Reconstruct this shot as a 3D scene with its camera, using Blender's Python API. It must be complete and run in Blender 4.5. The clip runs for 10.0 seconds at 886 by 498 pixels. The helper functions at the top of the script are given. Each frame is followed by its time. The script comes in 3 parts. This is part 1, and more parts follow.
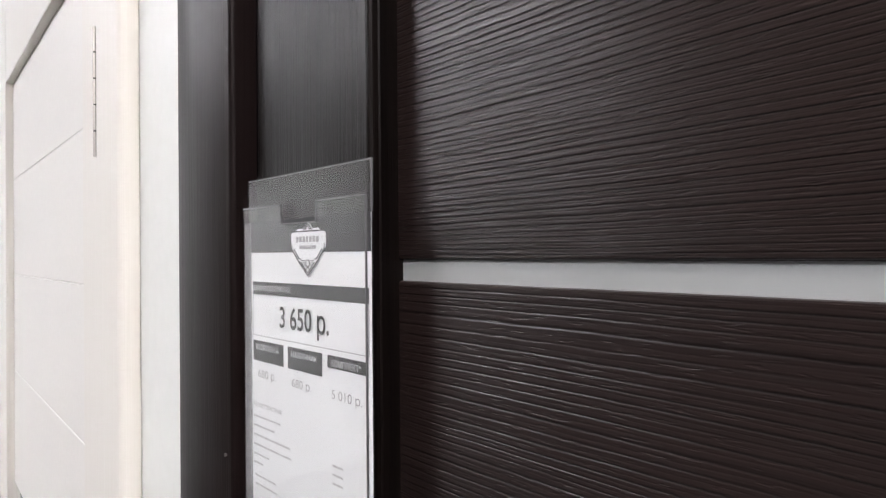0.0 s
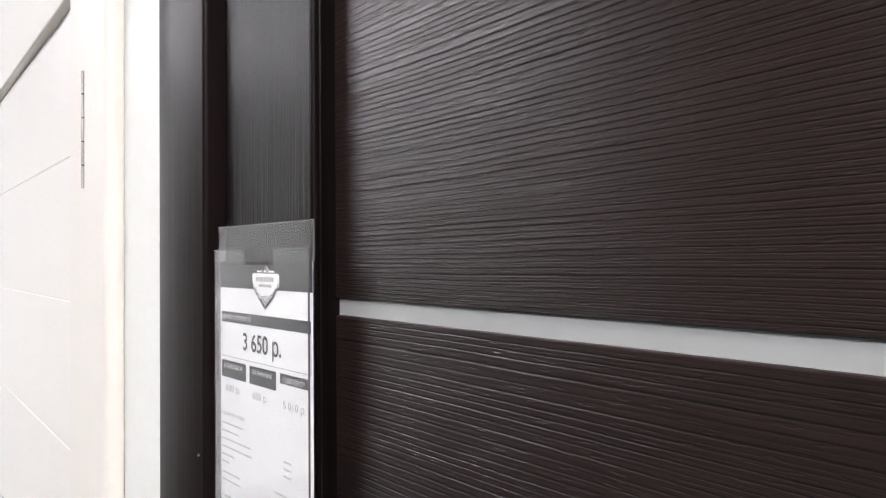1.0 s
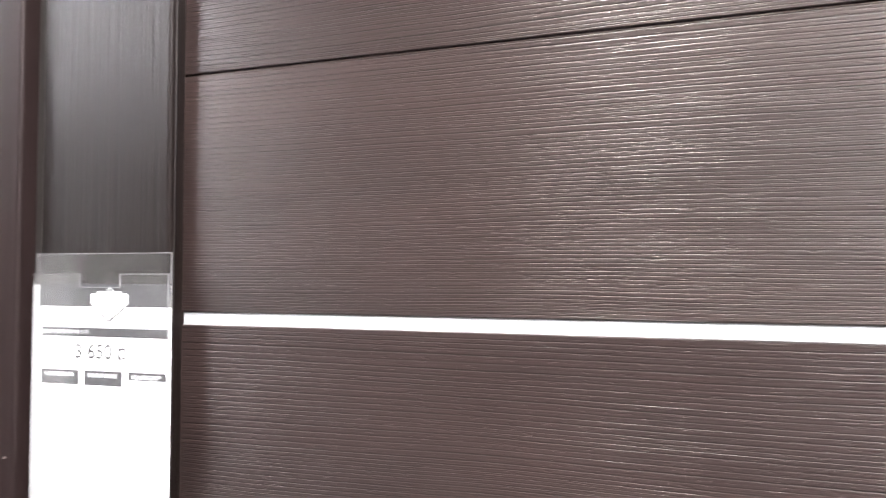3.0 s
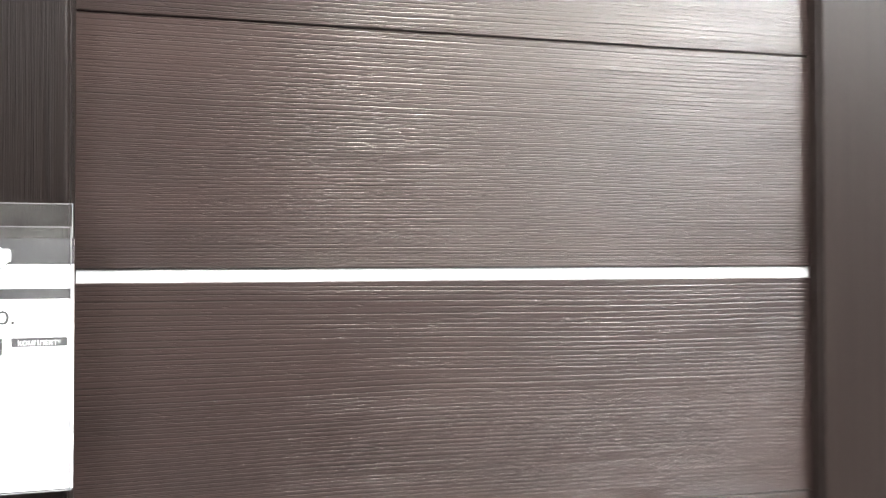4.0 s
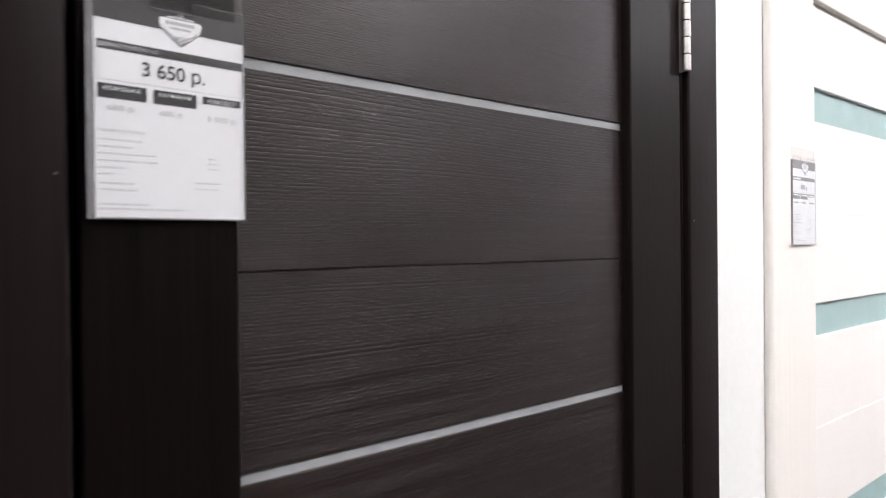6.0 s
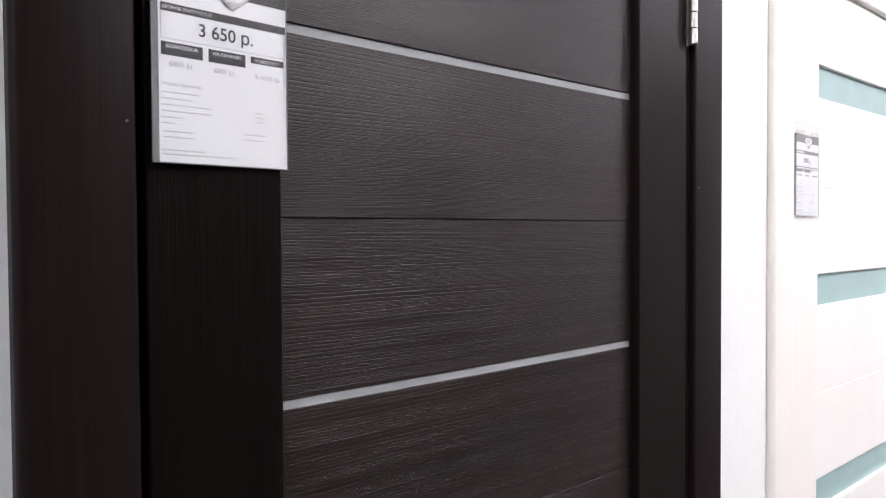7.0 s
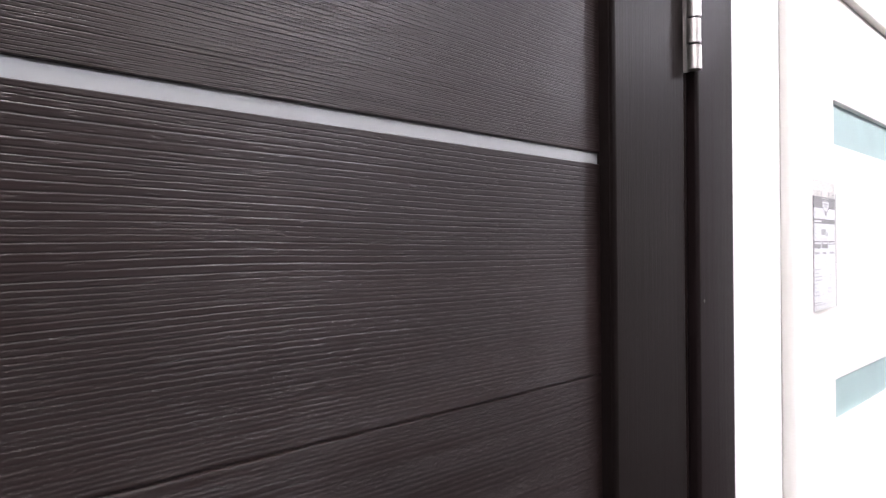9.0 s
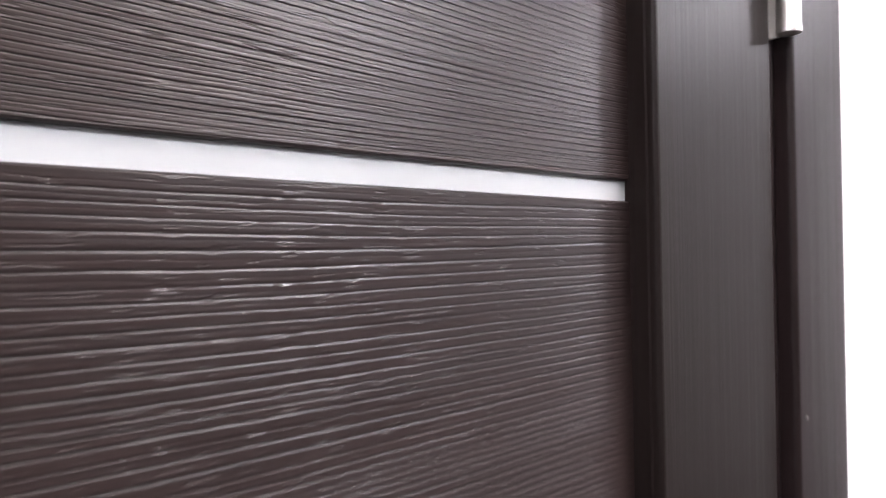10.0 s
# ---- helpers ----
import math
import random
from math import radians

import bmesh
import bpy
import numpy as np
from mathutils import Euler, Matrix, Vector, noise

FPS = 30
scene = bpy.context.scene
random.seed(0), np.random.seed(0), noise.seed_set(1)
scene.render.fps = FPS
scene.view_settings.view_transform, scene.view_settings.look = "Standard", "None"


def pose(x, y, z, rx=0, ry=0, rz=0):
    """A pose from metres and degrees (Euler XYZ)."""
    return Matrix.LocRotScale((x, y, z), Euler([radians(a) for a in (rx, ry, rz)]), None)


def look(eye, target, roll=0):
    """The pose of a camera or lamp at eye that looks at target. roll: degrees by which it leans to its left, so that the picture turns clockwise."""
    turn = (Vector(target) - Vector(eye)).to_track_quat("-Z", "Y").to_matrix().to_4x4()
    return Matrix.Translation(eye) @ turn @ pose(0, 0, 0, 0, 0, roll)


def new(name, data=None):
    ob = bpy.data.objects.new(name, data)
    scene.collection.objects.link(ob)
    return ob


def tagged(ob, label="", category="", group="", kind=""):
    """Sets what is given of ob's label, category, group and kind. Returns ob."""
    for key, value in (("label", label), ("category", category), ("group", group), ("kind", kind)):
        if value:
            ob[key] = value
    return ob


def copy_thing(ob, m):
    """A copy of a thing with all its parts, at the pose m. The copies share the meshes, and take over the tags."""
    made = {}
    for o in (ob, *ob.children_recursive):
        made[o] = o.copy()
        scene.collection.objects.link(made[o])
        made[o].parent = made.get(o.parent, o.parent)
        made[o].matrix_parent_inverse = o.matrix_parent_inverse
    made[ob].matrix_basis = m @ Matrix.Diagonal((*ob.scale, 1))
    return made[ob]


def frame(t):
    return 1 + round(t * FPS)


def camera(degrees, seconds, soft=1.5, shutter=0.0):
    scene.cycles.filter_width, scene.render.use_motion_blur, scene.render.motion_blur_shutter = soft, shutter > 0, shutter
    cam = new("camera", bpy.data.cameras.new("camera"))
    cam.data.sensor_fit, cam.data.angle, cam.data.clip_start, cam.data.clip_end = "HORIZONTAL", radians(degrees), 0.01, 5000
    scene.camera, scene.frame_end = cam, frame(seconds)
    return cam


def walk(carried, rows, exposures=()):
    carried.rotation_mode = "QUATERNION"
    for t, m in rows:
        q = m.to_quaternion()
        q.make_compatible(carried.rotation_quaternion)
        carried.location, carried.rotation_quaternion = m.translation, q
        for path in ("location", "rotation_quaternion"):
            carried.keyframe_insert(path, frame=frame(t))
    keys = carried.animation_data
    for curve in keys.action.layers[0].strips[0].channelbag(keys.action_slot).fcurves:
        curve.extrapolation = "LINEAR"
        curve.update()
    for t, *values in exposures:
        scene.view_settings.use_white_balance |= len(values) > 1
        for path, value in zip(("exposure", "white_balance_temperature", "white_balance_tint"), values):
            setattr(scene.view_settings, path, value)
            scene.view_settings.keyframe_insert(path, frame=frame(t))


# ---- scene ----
cam = camera(64.6, 10.0, 1.2, 0.4)
PATH = [
    (0, (0.201, -0.134, 1.559), (-1.39, 1.078, 1.572), -0.5),
    (0.5, (0.228, -0.142, 1.566), (-1.348, 1.089, 1.588), -0.5),
    (1, (0.267, -0.155, 1.574), (-1.291, 1.099, 1.601), -0.4),
    (1.5, (0.285, -0.186, 1.579), (-1.263, 1.079, 1.614), -0.1),
    (2, (0.288, -0.229, 1.585), (-1.123, 1.188, 1.622), 0.1),
    (2.5, (0.278, -0.282, 1.576), (-0.801, 1.4, 1.643), 0.4),
    (3, (0.274, -0.336, 1.579), (-0.371, 1.556, 1.65), -0.0),
    (3.2, (0.274, -0.338, 1.567), (-0.295, 1.578, 1.64), -0.1),
    (4.3, (0.039, -0.415, 1.56), (0.774, 1.445, 1.565), -0.1),
    (4.5, (0.0, -0.4, 1.556), (0.874, 1.399, 1.564), -0.3),
    (5, (-0.072, -0.381, 1.537), (1.113, 1.23, 1.533), -0.3),
    (5.5, (-0.119, -0.393, 1.485), (1.187, 1.122, 1.465), -0.3),
    (6, (-0.201, -0.444, 1.429), (1.113, 1.064, 1.415), -0.6),
    (6.2, (-0.231, -0.461, 1.413), (1.077, 1.051, 1.401), -0.8),
    (6.72, (-0.243, -0.475, 1.400), (1.052, 1.043, 1.366), -0.6),
    (7.3, (-0.222, -0.468, 1.4), (1.063, 1.063, 1.344), -0.3),
    (7.5, (-0.195, -0.446, 1.404), (1.086, 1.09, 1.373), -0.7),
    (8, (-0.119, -0.366, 1.442), (1.177, 1.158, 1.426), -0.7),
    (8.5, (-0.055, -0.31, 1.473), (1.319, 1.144, 1.458), -0.5),
    (9, (0.042, -0.25, 1.495), (1.468, 1.153, 1.494), -0.5),
    (9.5, (0.141, -0.189, 1.515), (1.56, 1.22, 1.524), -0.7),
    (10, (0.221, -0.139, 1.533), (1.588, 1.321, 1.538), -1.0),
]
EXPOSURES = [
    (0.0, -0.04, 6500, 10.5), (1.0, 0.16, 6500, 10.3), (2.0, 0.14, 6450, 10.3), (2.4, 0.64, 6400, 11), (2.7, 1.22, 6450, 11), (3.0, 2.4, 6500, 10),
    (3.2, 2.5, 6500, 9), (4.3, 2.47, 6550, 3), (4.6, 2.42, 6550, 3), (4.8, 1.95, 6500, 7), (5.0, 1.3, 6500, 8), (5.3, 0.45, 6500, 10),
    (6.0, 0.0, 6450, 12), (7.5, 0.10, 6300, 15), (9.2, 0.25, 6300, 16.5), (9.7, 0.52, 6300, 16.5), (10.0, 1.10, 6400, 15)]
walk(cam, [(t, look(e, p, r)) for t, e, p, r in PATH], EXPOSURES)

# ---- world: the showroom is closed, so only a faint neutral sky remains outside ----
world = bpy.data.worlds.new("world")
scene.world = world
world.use_nodes = True
world.node_tree.nodes["Background"].inputs["Color"].default_value = (0.8, 0.9, 1.0, 1)
world.node_tree.nodes["Background"].inputs["Strength"].default_value = 0.05

LAMP = 54.0          # strength of the ceiling panels


# ---- materials ----
class Nodes:
    """A node material under construction."""

    def __init__(self, name):
        self.mat = bpy.data.materials.new(name)
        self.mat.use_nodes = True
        self.tree = self.mat.node_tree
        self.bsdf = self.tree.nodes["Principled BSDF"]

    def put(self, socket, value):
        if isinstance(value, bpy.types.NodeSocket):
            self.tree.links.new(value, socket)
        elif isinstance(value, (tuple, list)) and socket.type == "RGBA" and len(value) == 3:
            socket.default_value = (*value, 1)
        else:
            socket.default_value = value

    def node(self, kind, ins, out=0, **props):
        n = self.tree.nodes.new("ShaderNode" + kind)
        if "operation" in props:
            n.operation = props["operation"]
        if "data_type" in props:
            n.data_type = props["data_type"]
        for key, value in ins.items():
            self.put(n.inputs[key], value)
        return n.outputs[out]

    def math(self, op, a, b=0.0, c=0.0):
        return self.node("Math", {0: a, 1: b, 2: c}, operation=op)

    def noise(self, vec, scale=1.0, detail=2.0, rough=0.5):
        return self.node("TexNoise", {"Vector": vec, "Scale": scale, "Detail": detail, "Roughness": rough})

    def span(self, v, a, b, c=0.0, d=1.0):
        return self.node("MapRange", {"Value": v, "From Min": a, "From Max": b, "To Min": c, "To Max": d})

    def mix(self, f, a, b):
        n = self.tree.nodes.new("ShaderNodeMix")
        n.data_type = "RGBA"
        self.put(n.inputs[0], f), self.put(n.inputs[6], a), self.put(n.inputs[7], b)
        return n.outputs[2]

    def vec(self, x, y, z):
        return self.node("CombineXYZ", {0: x, 1: y, 2: z})

    def coords(self):
        return self.node("TexCoord", {}, "Object")

    def split(self, v):
        n = self.tree.nodes.new("ShaderNodeSeparateXYZ")
        self.put(n.inputs[0], v)
        return n.outputs

    def random(self):
        return self.node("ObjectInfo", {}, "Random")

    def bump(self, height, strength, distance):
        return self.node("Bump", {"Height": height, "Strength": strength, "Distance": distance})

    def done(self, **ins):
        for key, value in ins.items():
            self.put(self.bsdf.inputs[key.replace("_", " ")], value)
        return self.mat


def plain(name, colour, rough, metal=0.0, grain=0.0, size=60.0, vary=0.86, **more):
    m = Nodes(name)
    p = m.coords()
    a, b = m.noise(p, size, 3), m.noise(p, size / 12, 2)
    f = m.math("ADD", m.math("MULTIPLY", a, 0.5), m.math("MULTIPLY", b, 0.5))
    dark = tuple(c * vary for c in colour)
    ins = dict(Base_Color=m.mix(m.span(f, 0.35, 0.65), dark, colour), Roughness=m.span(b, 0.3, 0.7, rough * 0.9, rough * 1.1), Metallic=metal)
    if grain:
        ins["Normal"] = m.bump(a, 0.4, grain)
    ins.update(more)
    return m.done(**ins)


def embossed_board(name, deep, pale, rough, relief, z0, z1, low, high):
    """Dark laminate with an embossed grain: thin wavy furrows that run level along x, spaced by low at the board's foot z0 and by high at its top z1, with fine fibres and short pores between them."""
    m = Nodes(name)
    x, y, z = m.split(m.coords())
    shift = m.math("MULTIPLY", m.random(), 37.0)
    xs, zs = m.math("ADD", x, shift), m.math("ADD", z, shift)
    sway = m.noise(m.vec(m.math("MULTIPLY", xs, 3.0), 0.0, m.math("MULTIPLY", zs, 9.0)), 1.0, 1.5)
    wob = m.noise(m.vec(m.math("MULTIPLY", xs, 16.0), 0.0, m.math("MULTIPLY", zs, 70.0)), 1.0, 2.0)
    bend = m.math("ADD", m.math("MULTIPLY", sway, 0.010), m.math("MULTIPLY", wob, 0.45 * low))
    zz = m.math("ADD", zs, bend)
    up = m.math("SUBTRACT", m.math("ADD", z, bend), z0)
    f0, f1 = 1.0 / low, 1.0 / high
    turns = m.math("MULTIPLY", up, m.math("MULTIPLY_ADD", up, (f1 - f0) / (2 * (z1 - z0)), f0))
    crowd = m.noise(m.vec(m.math("MULTIPLY", xs, 0.8), 7.0, m.math("MULTIPLY", zz, 75.0)), 1.0, 1.0)
    phase = m.math("MULTIPLY", m.math("MULTIPLY_ADD", crowd, 2.6, turns), math.tau)
    wave = m.math("MULTIPLY_ADD", m.math("SINE", phase), 0.5, 0.5)
    loud = m.span(m.noise(m.vec(m.math("MULTIPLY", xs, 5.0), 3.0, m.math("MULTIPLY", zz, 260.0)), 1.0, 2.0), 0.34, 0.58, 0.45, 1.0)
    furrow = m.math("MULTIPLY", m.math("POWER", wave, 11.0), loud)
    minor = m.math("POWER", m.math("MULTIPLY_ADD", m.math("SINE", m.math("MULTIPLY_ADD", phase, 2.0, m.math("MULTIPLY", wob, 9.0))), 0.5, 0.5), 6.0)
    fibre = m.noise(m.vec(m.math("MULTIPLY", xs, 14.0), 1.0, m.math("MULTIPLY", zz, 1000.0)), 1.0, 3.0, 0.6)
    pore = m.span(m.noise(m.vec(m.math("MULTIPLY", xs, 110.0), 5.0, m.math("MULTIPLY", zz, 900.0)), 1.0, 1.0), 0.60, 0.70)
    height = m.math("SUBTRACT", m.math("MULTIPLY", fibre, 0.42), m.math("MULTIPLY", furrow, 0.85))
    height = m.math("SUBTRACT", height, m.math("MULTIPLY", minor, 0.16))
    height = m.math("SUBTRACT", height, m.math("MULTIPLY", pore, 0.50))
    blotch = m.noise(m.vec(m.math("MULTIPLY", xs, 3.0), 0.0, m.math("MULTIPLY", zs, 16.0)), 1.0, 3.0)
    tone = m.math("ADD", m.math("MULTIPLY", fibre, 0.6), m.math("MULTIPLY", blotch, 0.5))
    colour = m.mix(m.span(tone, 0.34, 0.78), deep, pale)
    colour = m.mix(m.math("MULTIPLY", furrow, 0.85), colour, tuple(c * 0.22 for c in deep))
    return m.done(Base_Color=colour, Roughness=m.span(fibre, 0.3, 0.7, rough + 0.05, rough - 0.05), Specular_IOR_Level=0.29,
                  Anisotropic=0.35, Tangent=m.vec(0.0, 0.0, 1.0), Normal=m.bump(height, 1.0, relief))


def upright_grain(name, deep, pale, rough, relief, shine=0.5):
    """Laminate with a fine straight grain that runs upright."""
    m = Nodes(name)
    x, y, z = m.split(m.coords())
    shift = m.math("MULTIPLY", m.random(), 23.0)
    across = m.math("ADD", m.math("ADD", x, m.math("MULTIPLY", y, 0.9)), shift)
    wob = m.noise(m.vec(m.math("MULTIPLY", across, 30.0), 0.0, m.math("MULTIPLY", z, 5.0)), 1.0, 2.0)
    aa = m.math("MULTIPLY_ADD", wob, 0.004, across)
    fine = m.noise(m.vec(m.math("MULTIPLY", aa, 900.0), 0.0, m.math("MULTIPLY", z, 9.0)), 1.0, 3.0, 0.6)
    broad = m.noise(m.vec(m.math("MULTIPLY", aa, 190.0), 4.0, m.math("MULTIPLY", z, 3.0)), 1.0, 2.0)
    f = m.math("ADD", m.math("MULTIPLY", fine, 0.55), m.math("MULTIPLY", broad, 0.45))
    return m.done(Base_Color=m.mix(m.span(f, 0.36, 0.64), deep, pale), Roughness=m.span(broad, 0.3, 0.7, rough * 0.92, rough * 1.08),
                  Specular_IOR_Level=shine, Normal=m.bump(f, 0.8, relief))


WENGE_DEEP, WENGE_PALE = (0.0088, 0.0058, 0.0057), (0.0248, 0.0158, 0.0147)


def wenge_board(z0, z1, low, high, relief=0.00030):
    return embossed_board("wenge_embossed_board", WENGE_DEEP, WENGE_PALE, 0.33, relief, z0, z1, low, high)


# stile tones hold the light: left darkened for shade, right paler with calmer grain
WENGE_STILE_SHADED = upright_grain("wenge_upright_laminate_shaded", (0.0026, 0.0018, 0.0017), (0.0078, 0.0054, 0.0049), 0.36, 0.00070, 0.085)
WENGE_STILE_CALM_LIT = upright_grain("wenge_upright_laminate_calm_lit", (0.0072, 0.0051, 0.0047), (0.0106, 0.0075, 0.0069), 0.38, 0.00024, 0.075)
WENGE_CASING = upright_grain("wenge_casing_laminate", (0.0070, 0.0045, 0.0046), (0.0122, 0.0077, 0.0076), 0.40, 0.00022, 0.09)
WENGE_EDGE = plain("wenge_edge_shadow_black", (0.010, 0.008, 0.007), 0.6)
WHITE_GLASS = plain("white_back_painted_glass", (0.36, 0.375, 0.38), 0.16, size=20)
CREAM = upright_grain("cream_ash_laminate", (0.83, 0.80, 0.745), (0.87, 0.845, 0.795), 0.45, 0.00005)
CREAM_BOARD = plain("cream_board_laminate", (0.87, 0.85, 0.81), 0.42, grain=0.00006, size=140, vary=0.96)
FROST = plain("frosted_teal_glass", (0.36, 0.52, 0.51), 0.30, size=15)
DARK_GLASS = plain("black_glass", (0.012, 0.012, 0.013), 0.12)
WALL_PAINT = plain("white_wall_panel", (0.84, 0.86, 0.84), 0.55, grain=0.00012, size=90, vary=0.96)
DIM_WALL = plain("dark_brown_wall", (0.035, 0.028, 0.026), 0.6, grain=0.0002, size=40)
GREY_WALL = plain("grey_wall_paint", (0.60, 0.59, 0.58), 0.6, grain=0.0002, size=40)
CEILING_PAINT = plain("ceiling_white", (0.78, 0.78, 0.78), 0.8, grain=0.0004, size=60)
FLOOR_TILE = plain("grey_floor_tile", (0.06, 0.057, 0.054), 0.4, size=8)
STEEL = plain("satin_nickel", (0.64, 0.61, 0.57), 0.44, 1.0, size=300)
DULL_STEEL = plain("dull_nickel", (0.62, 0.59, 0.56), 0.45, 1.0, size=300)
PIN_DARK = plain("hinge_gap_dark", (0.04, 0.038, 0.035), 0.5, 0.6)
PAPER = plain("white_print_paper", (0.83, 0.84, 0.86), 0.6, size=200, vary=0.97)
INK = plain("grey_black_ink", (0.016, 0.016, 0.019), 0.5, size=200)
PALE_INK = plain("thin_grey_ink", (0.40, 0.40, 0.42), 0.6, size=200)
# black ink turned grey: the glare over the cream door's tag, put into its colour
GLARE_INK = plain("glare_washed_ink", (0.20, 0.20, 0.205), 0.6, size=200)
PRICE_INK = plain("soft_black_print", (0.36, 0.36, 0.375), 0.6, size=200)
BODY_INK = plain("faint_body_print", (0.50, 0.50, 0.515), 0.6, size=200)
CHIP = plain("pale_chip", (0.11, 0.10, 0.095), 0.6)


def clear_plastic():
    """Thin clear sheet: see-through, with a gloss that grows at a slant."""
    m = Nodes("clear_plastic")
    gloss = m.node("BsdfGlossy", {"Color": (1.0, 1.0, 1.0), "Roughness": m.span(m.noise(m.coords(), 45.0, 2), 0.3, 0.7, 0.04, 0.10)})
    clear = m.node("BsdfTransparent", {"Color": (0.985, 0.988, 0.988)})
    facing = m.node("LayerWeight", {"Blend": 0.5}, "Facing")
    f = m.math("MULTIPLY_ADD", m.math("POWER", facing, 5.0), 0.32, 0.040)
    haze = m.node("BsdfDiffuse", {"Color": (0.80, 0.79, 0.79)})
    body = m.node("MixShader", {0: m.span(m.noise(m.coords(), 70.0, 3), 0.3, 0.7, 0.007, 0.017), 1: clear, 2: haze})
    mixed = m.node("MixShader", {0: f, 1: body, 2: gloss})
    m.tree.links.new(mixed, m.tree.nodes["Material Output"].inputs["Surface"])
    return m.mat


def hazy_plastic():
    """Scuffed, folded plastic: partly see-through, partly milky."""
    m = Nodes("hazy_plastic")
    milk = m.node("BsdfDiffuse", {"Color": (0.42, 0.42, 0.43)})
    clear = m.node("BsdfTransparent", {"Color": (0.95, 0.95, 0.95)})
    mixed = m.node("MixShader", {0: m.span(m.noise(m.coords(), 120.0, 2), 0.3, 0.7, 0.28, 0.42), 1: clear, 2: milk})
    m.tree.links.new(mixed, m.tree.nodes["Material Output"].inputs["Surface"])
    return m.mat


CLEAR = clear_plastic()
HAZY = hazy_plastic()
GLOW = Nodes("lamp_diffuser_warm").done(Base_Color=(0.9, 0.9, 0.9), Emission_Color=(1.03, 0.97, 0.93), Emission_Strength=LAMP * 0.66)
SPOT_GLOW = Nodes("display_light_diffuser").done(Base_Color=(0.9, 0.9, 0.9), Emission_Color=(1.04, 0.97, 0.92), Emission_Strength=LAMP * 1.6)
COOL_GLOW = Nodes("lamp_diffuser_cool").done(Base_Color=(0.9, 0.9, 0.9), Emission_Color=(1.0, 0.975, 1.02), Emission_Strength=LAMP)
RIM = plain("polished_plastic_rim", (0.13, 0.13, 0.135), 0.3, size=50)
# the same rim, paled in colour for the glare on the cream door
GLARE_RIM = plain("glare_plastic_rim", (0.58, 0.58, 0.58), 0.3, size=50)
LAMP_FRAME = plain("lamp_frame_white", (0.75, 0.75, 0.75), 0.4)


# ---- geometry helpers ----
def thing(name, base, label, category, group="", kind=""):
    ob = new(name)
    ob.empty_display_size = 0.05
    ob.location = base
    return tagged(ob, label, category, group, kind)


def part(name, bm, material, parent, label="", smooth=False):
    """One mesh under a thing or a part; the mesh is drawn in world places."""
    root, off = parent, Vector((0, 0, 0))
    while root is not None:
        off += root.location
        root = root.parent
    bmesh.ops.translate(bm, verts=bm.verts, vec=-off)
    bmesh.ops.recalc_face_normals(bm, faces=bm.faces)
    me = bpy.data.meshes.new(name)
    for f in bm.faces:
        f.smooth = smooth
    bm.to_mesh(me)
    bm.free()
    if smooth:
        me.set_sharp_from_angle(angle=radians(30))
    me.materials.append(material)
    ob = new(name, me)
    ob.parent = parent
    return tagged(ob, label)


def box(x0, x1, y0, y1, z0, z1, bevel=0.0, bm=None, segments=1):
    bm = bm or bmesh.new()
    v = bmesh.ops.create_cube(bm, size=1.0)["verts"]
    for p in v:
        p.co = Vector((x0 if p.co.x < 0 else x1, y0 if p.co.y < 0 else y1, z0 if p.co.z < 0 else z1))
    if bevel:
        edges = list({e for p in v for e in p.link_edges})
        bmesh.ops.bevel(bm, geom=edges, offset=bevel, segments=segments, profile=0.5, affect="EDGES")
    return bm


def prism(outline, a, b, axis="z", bm=None):
    """An outline in the plane across the axis, drawn out from a to b. For z the outline is (x, y), for x it is (y, z), for y (x, z)."""
    bm = bm or bmesh.new()
    put = {"z": lambda p, h: (p[0], p[1], h), "x": lambda p, h: (h, p[0], p[1]), "y": lambda p, h: (p[0], h, p[1])}[axis]
    low, high = [bm.verts.new(put(p, a)) for p in outline], [bm.verts.new(put(p, b)) for p in outline]
    n = len(outline)
    bm.faces.new(low), bm.faces.new(high)
    for i in range(n):
        bm.faces.new((low[i], low[(i + 1) % n], high[(i + 1) % n], high[i]))
    return bm


def tube(x, y, z0, z1, r, sides=20, bm=None):
    return prism([(x + r * math.cos(i * math.tau / sides), y + r * math.sin(i * math.tau / sides)) for i in range(sides)], z0, z1, "z", bm)


def arc(cx, cy, r, a0, a1, n=6):
    return [(cx + r * math.cos(radians(a0 + (a1 - a0) * i / n)), cy + r * math.sin(radians(a0 + (a1 - a0) * i / n))) for i in range(n + 1)]


# ---- room shell ----
WALL_Y = -0.008
RIGHT_WALL_Y = 0.006      # the partition steps back a little beside the dark door
SET_BACK = 0.016
X0, X1, Y0, HIGH = -4.2, 4.6, -4.6, 2.8
OPENINGS = ((-1.245, -0.3064), (-0.128, 0.575), (0.7934, 1.79))    # openings behind the casings


def wall_north():
    bm = bmesh.new()
    edges = [X0] + [v for o in OPENINGS for v in o] + [X1]
    for a, b in zip(edges[::2], edges[1::2]):
        box(a, b, WALL_Y if a < 0.5 else RIGHT_WALL_Y, 0.14, 0.0, HIGH, bm=bm)
    for a, b in OPENINGS:
        box(a, b, WALL_Y if a < 0.5 else RIGHT_WALL_Y, 0.14, 2.05, HIGH, bm=bm)
    return bm


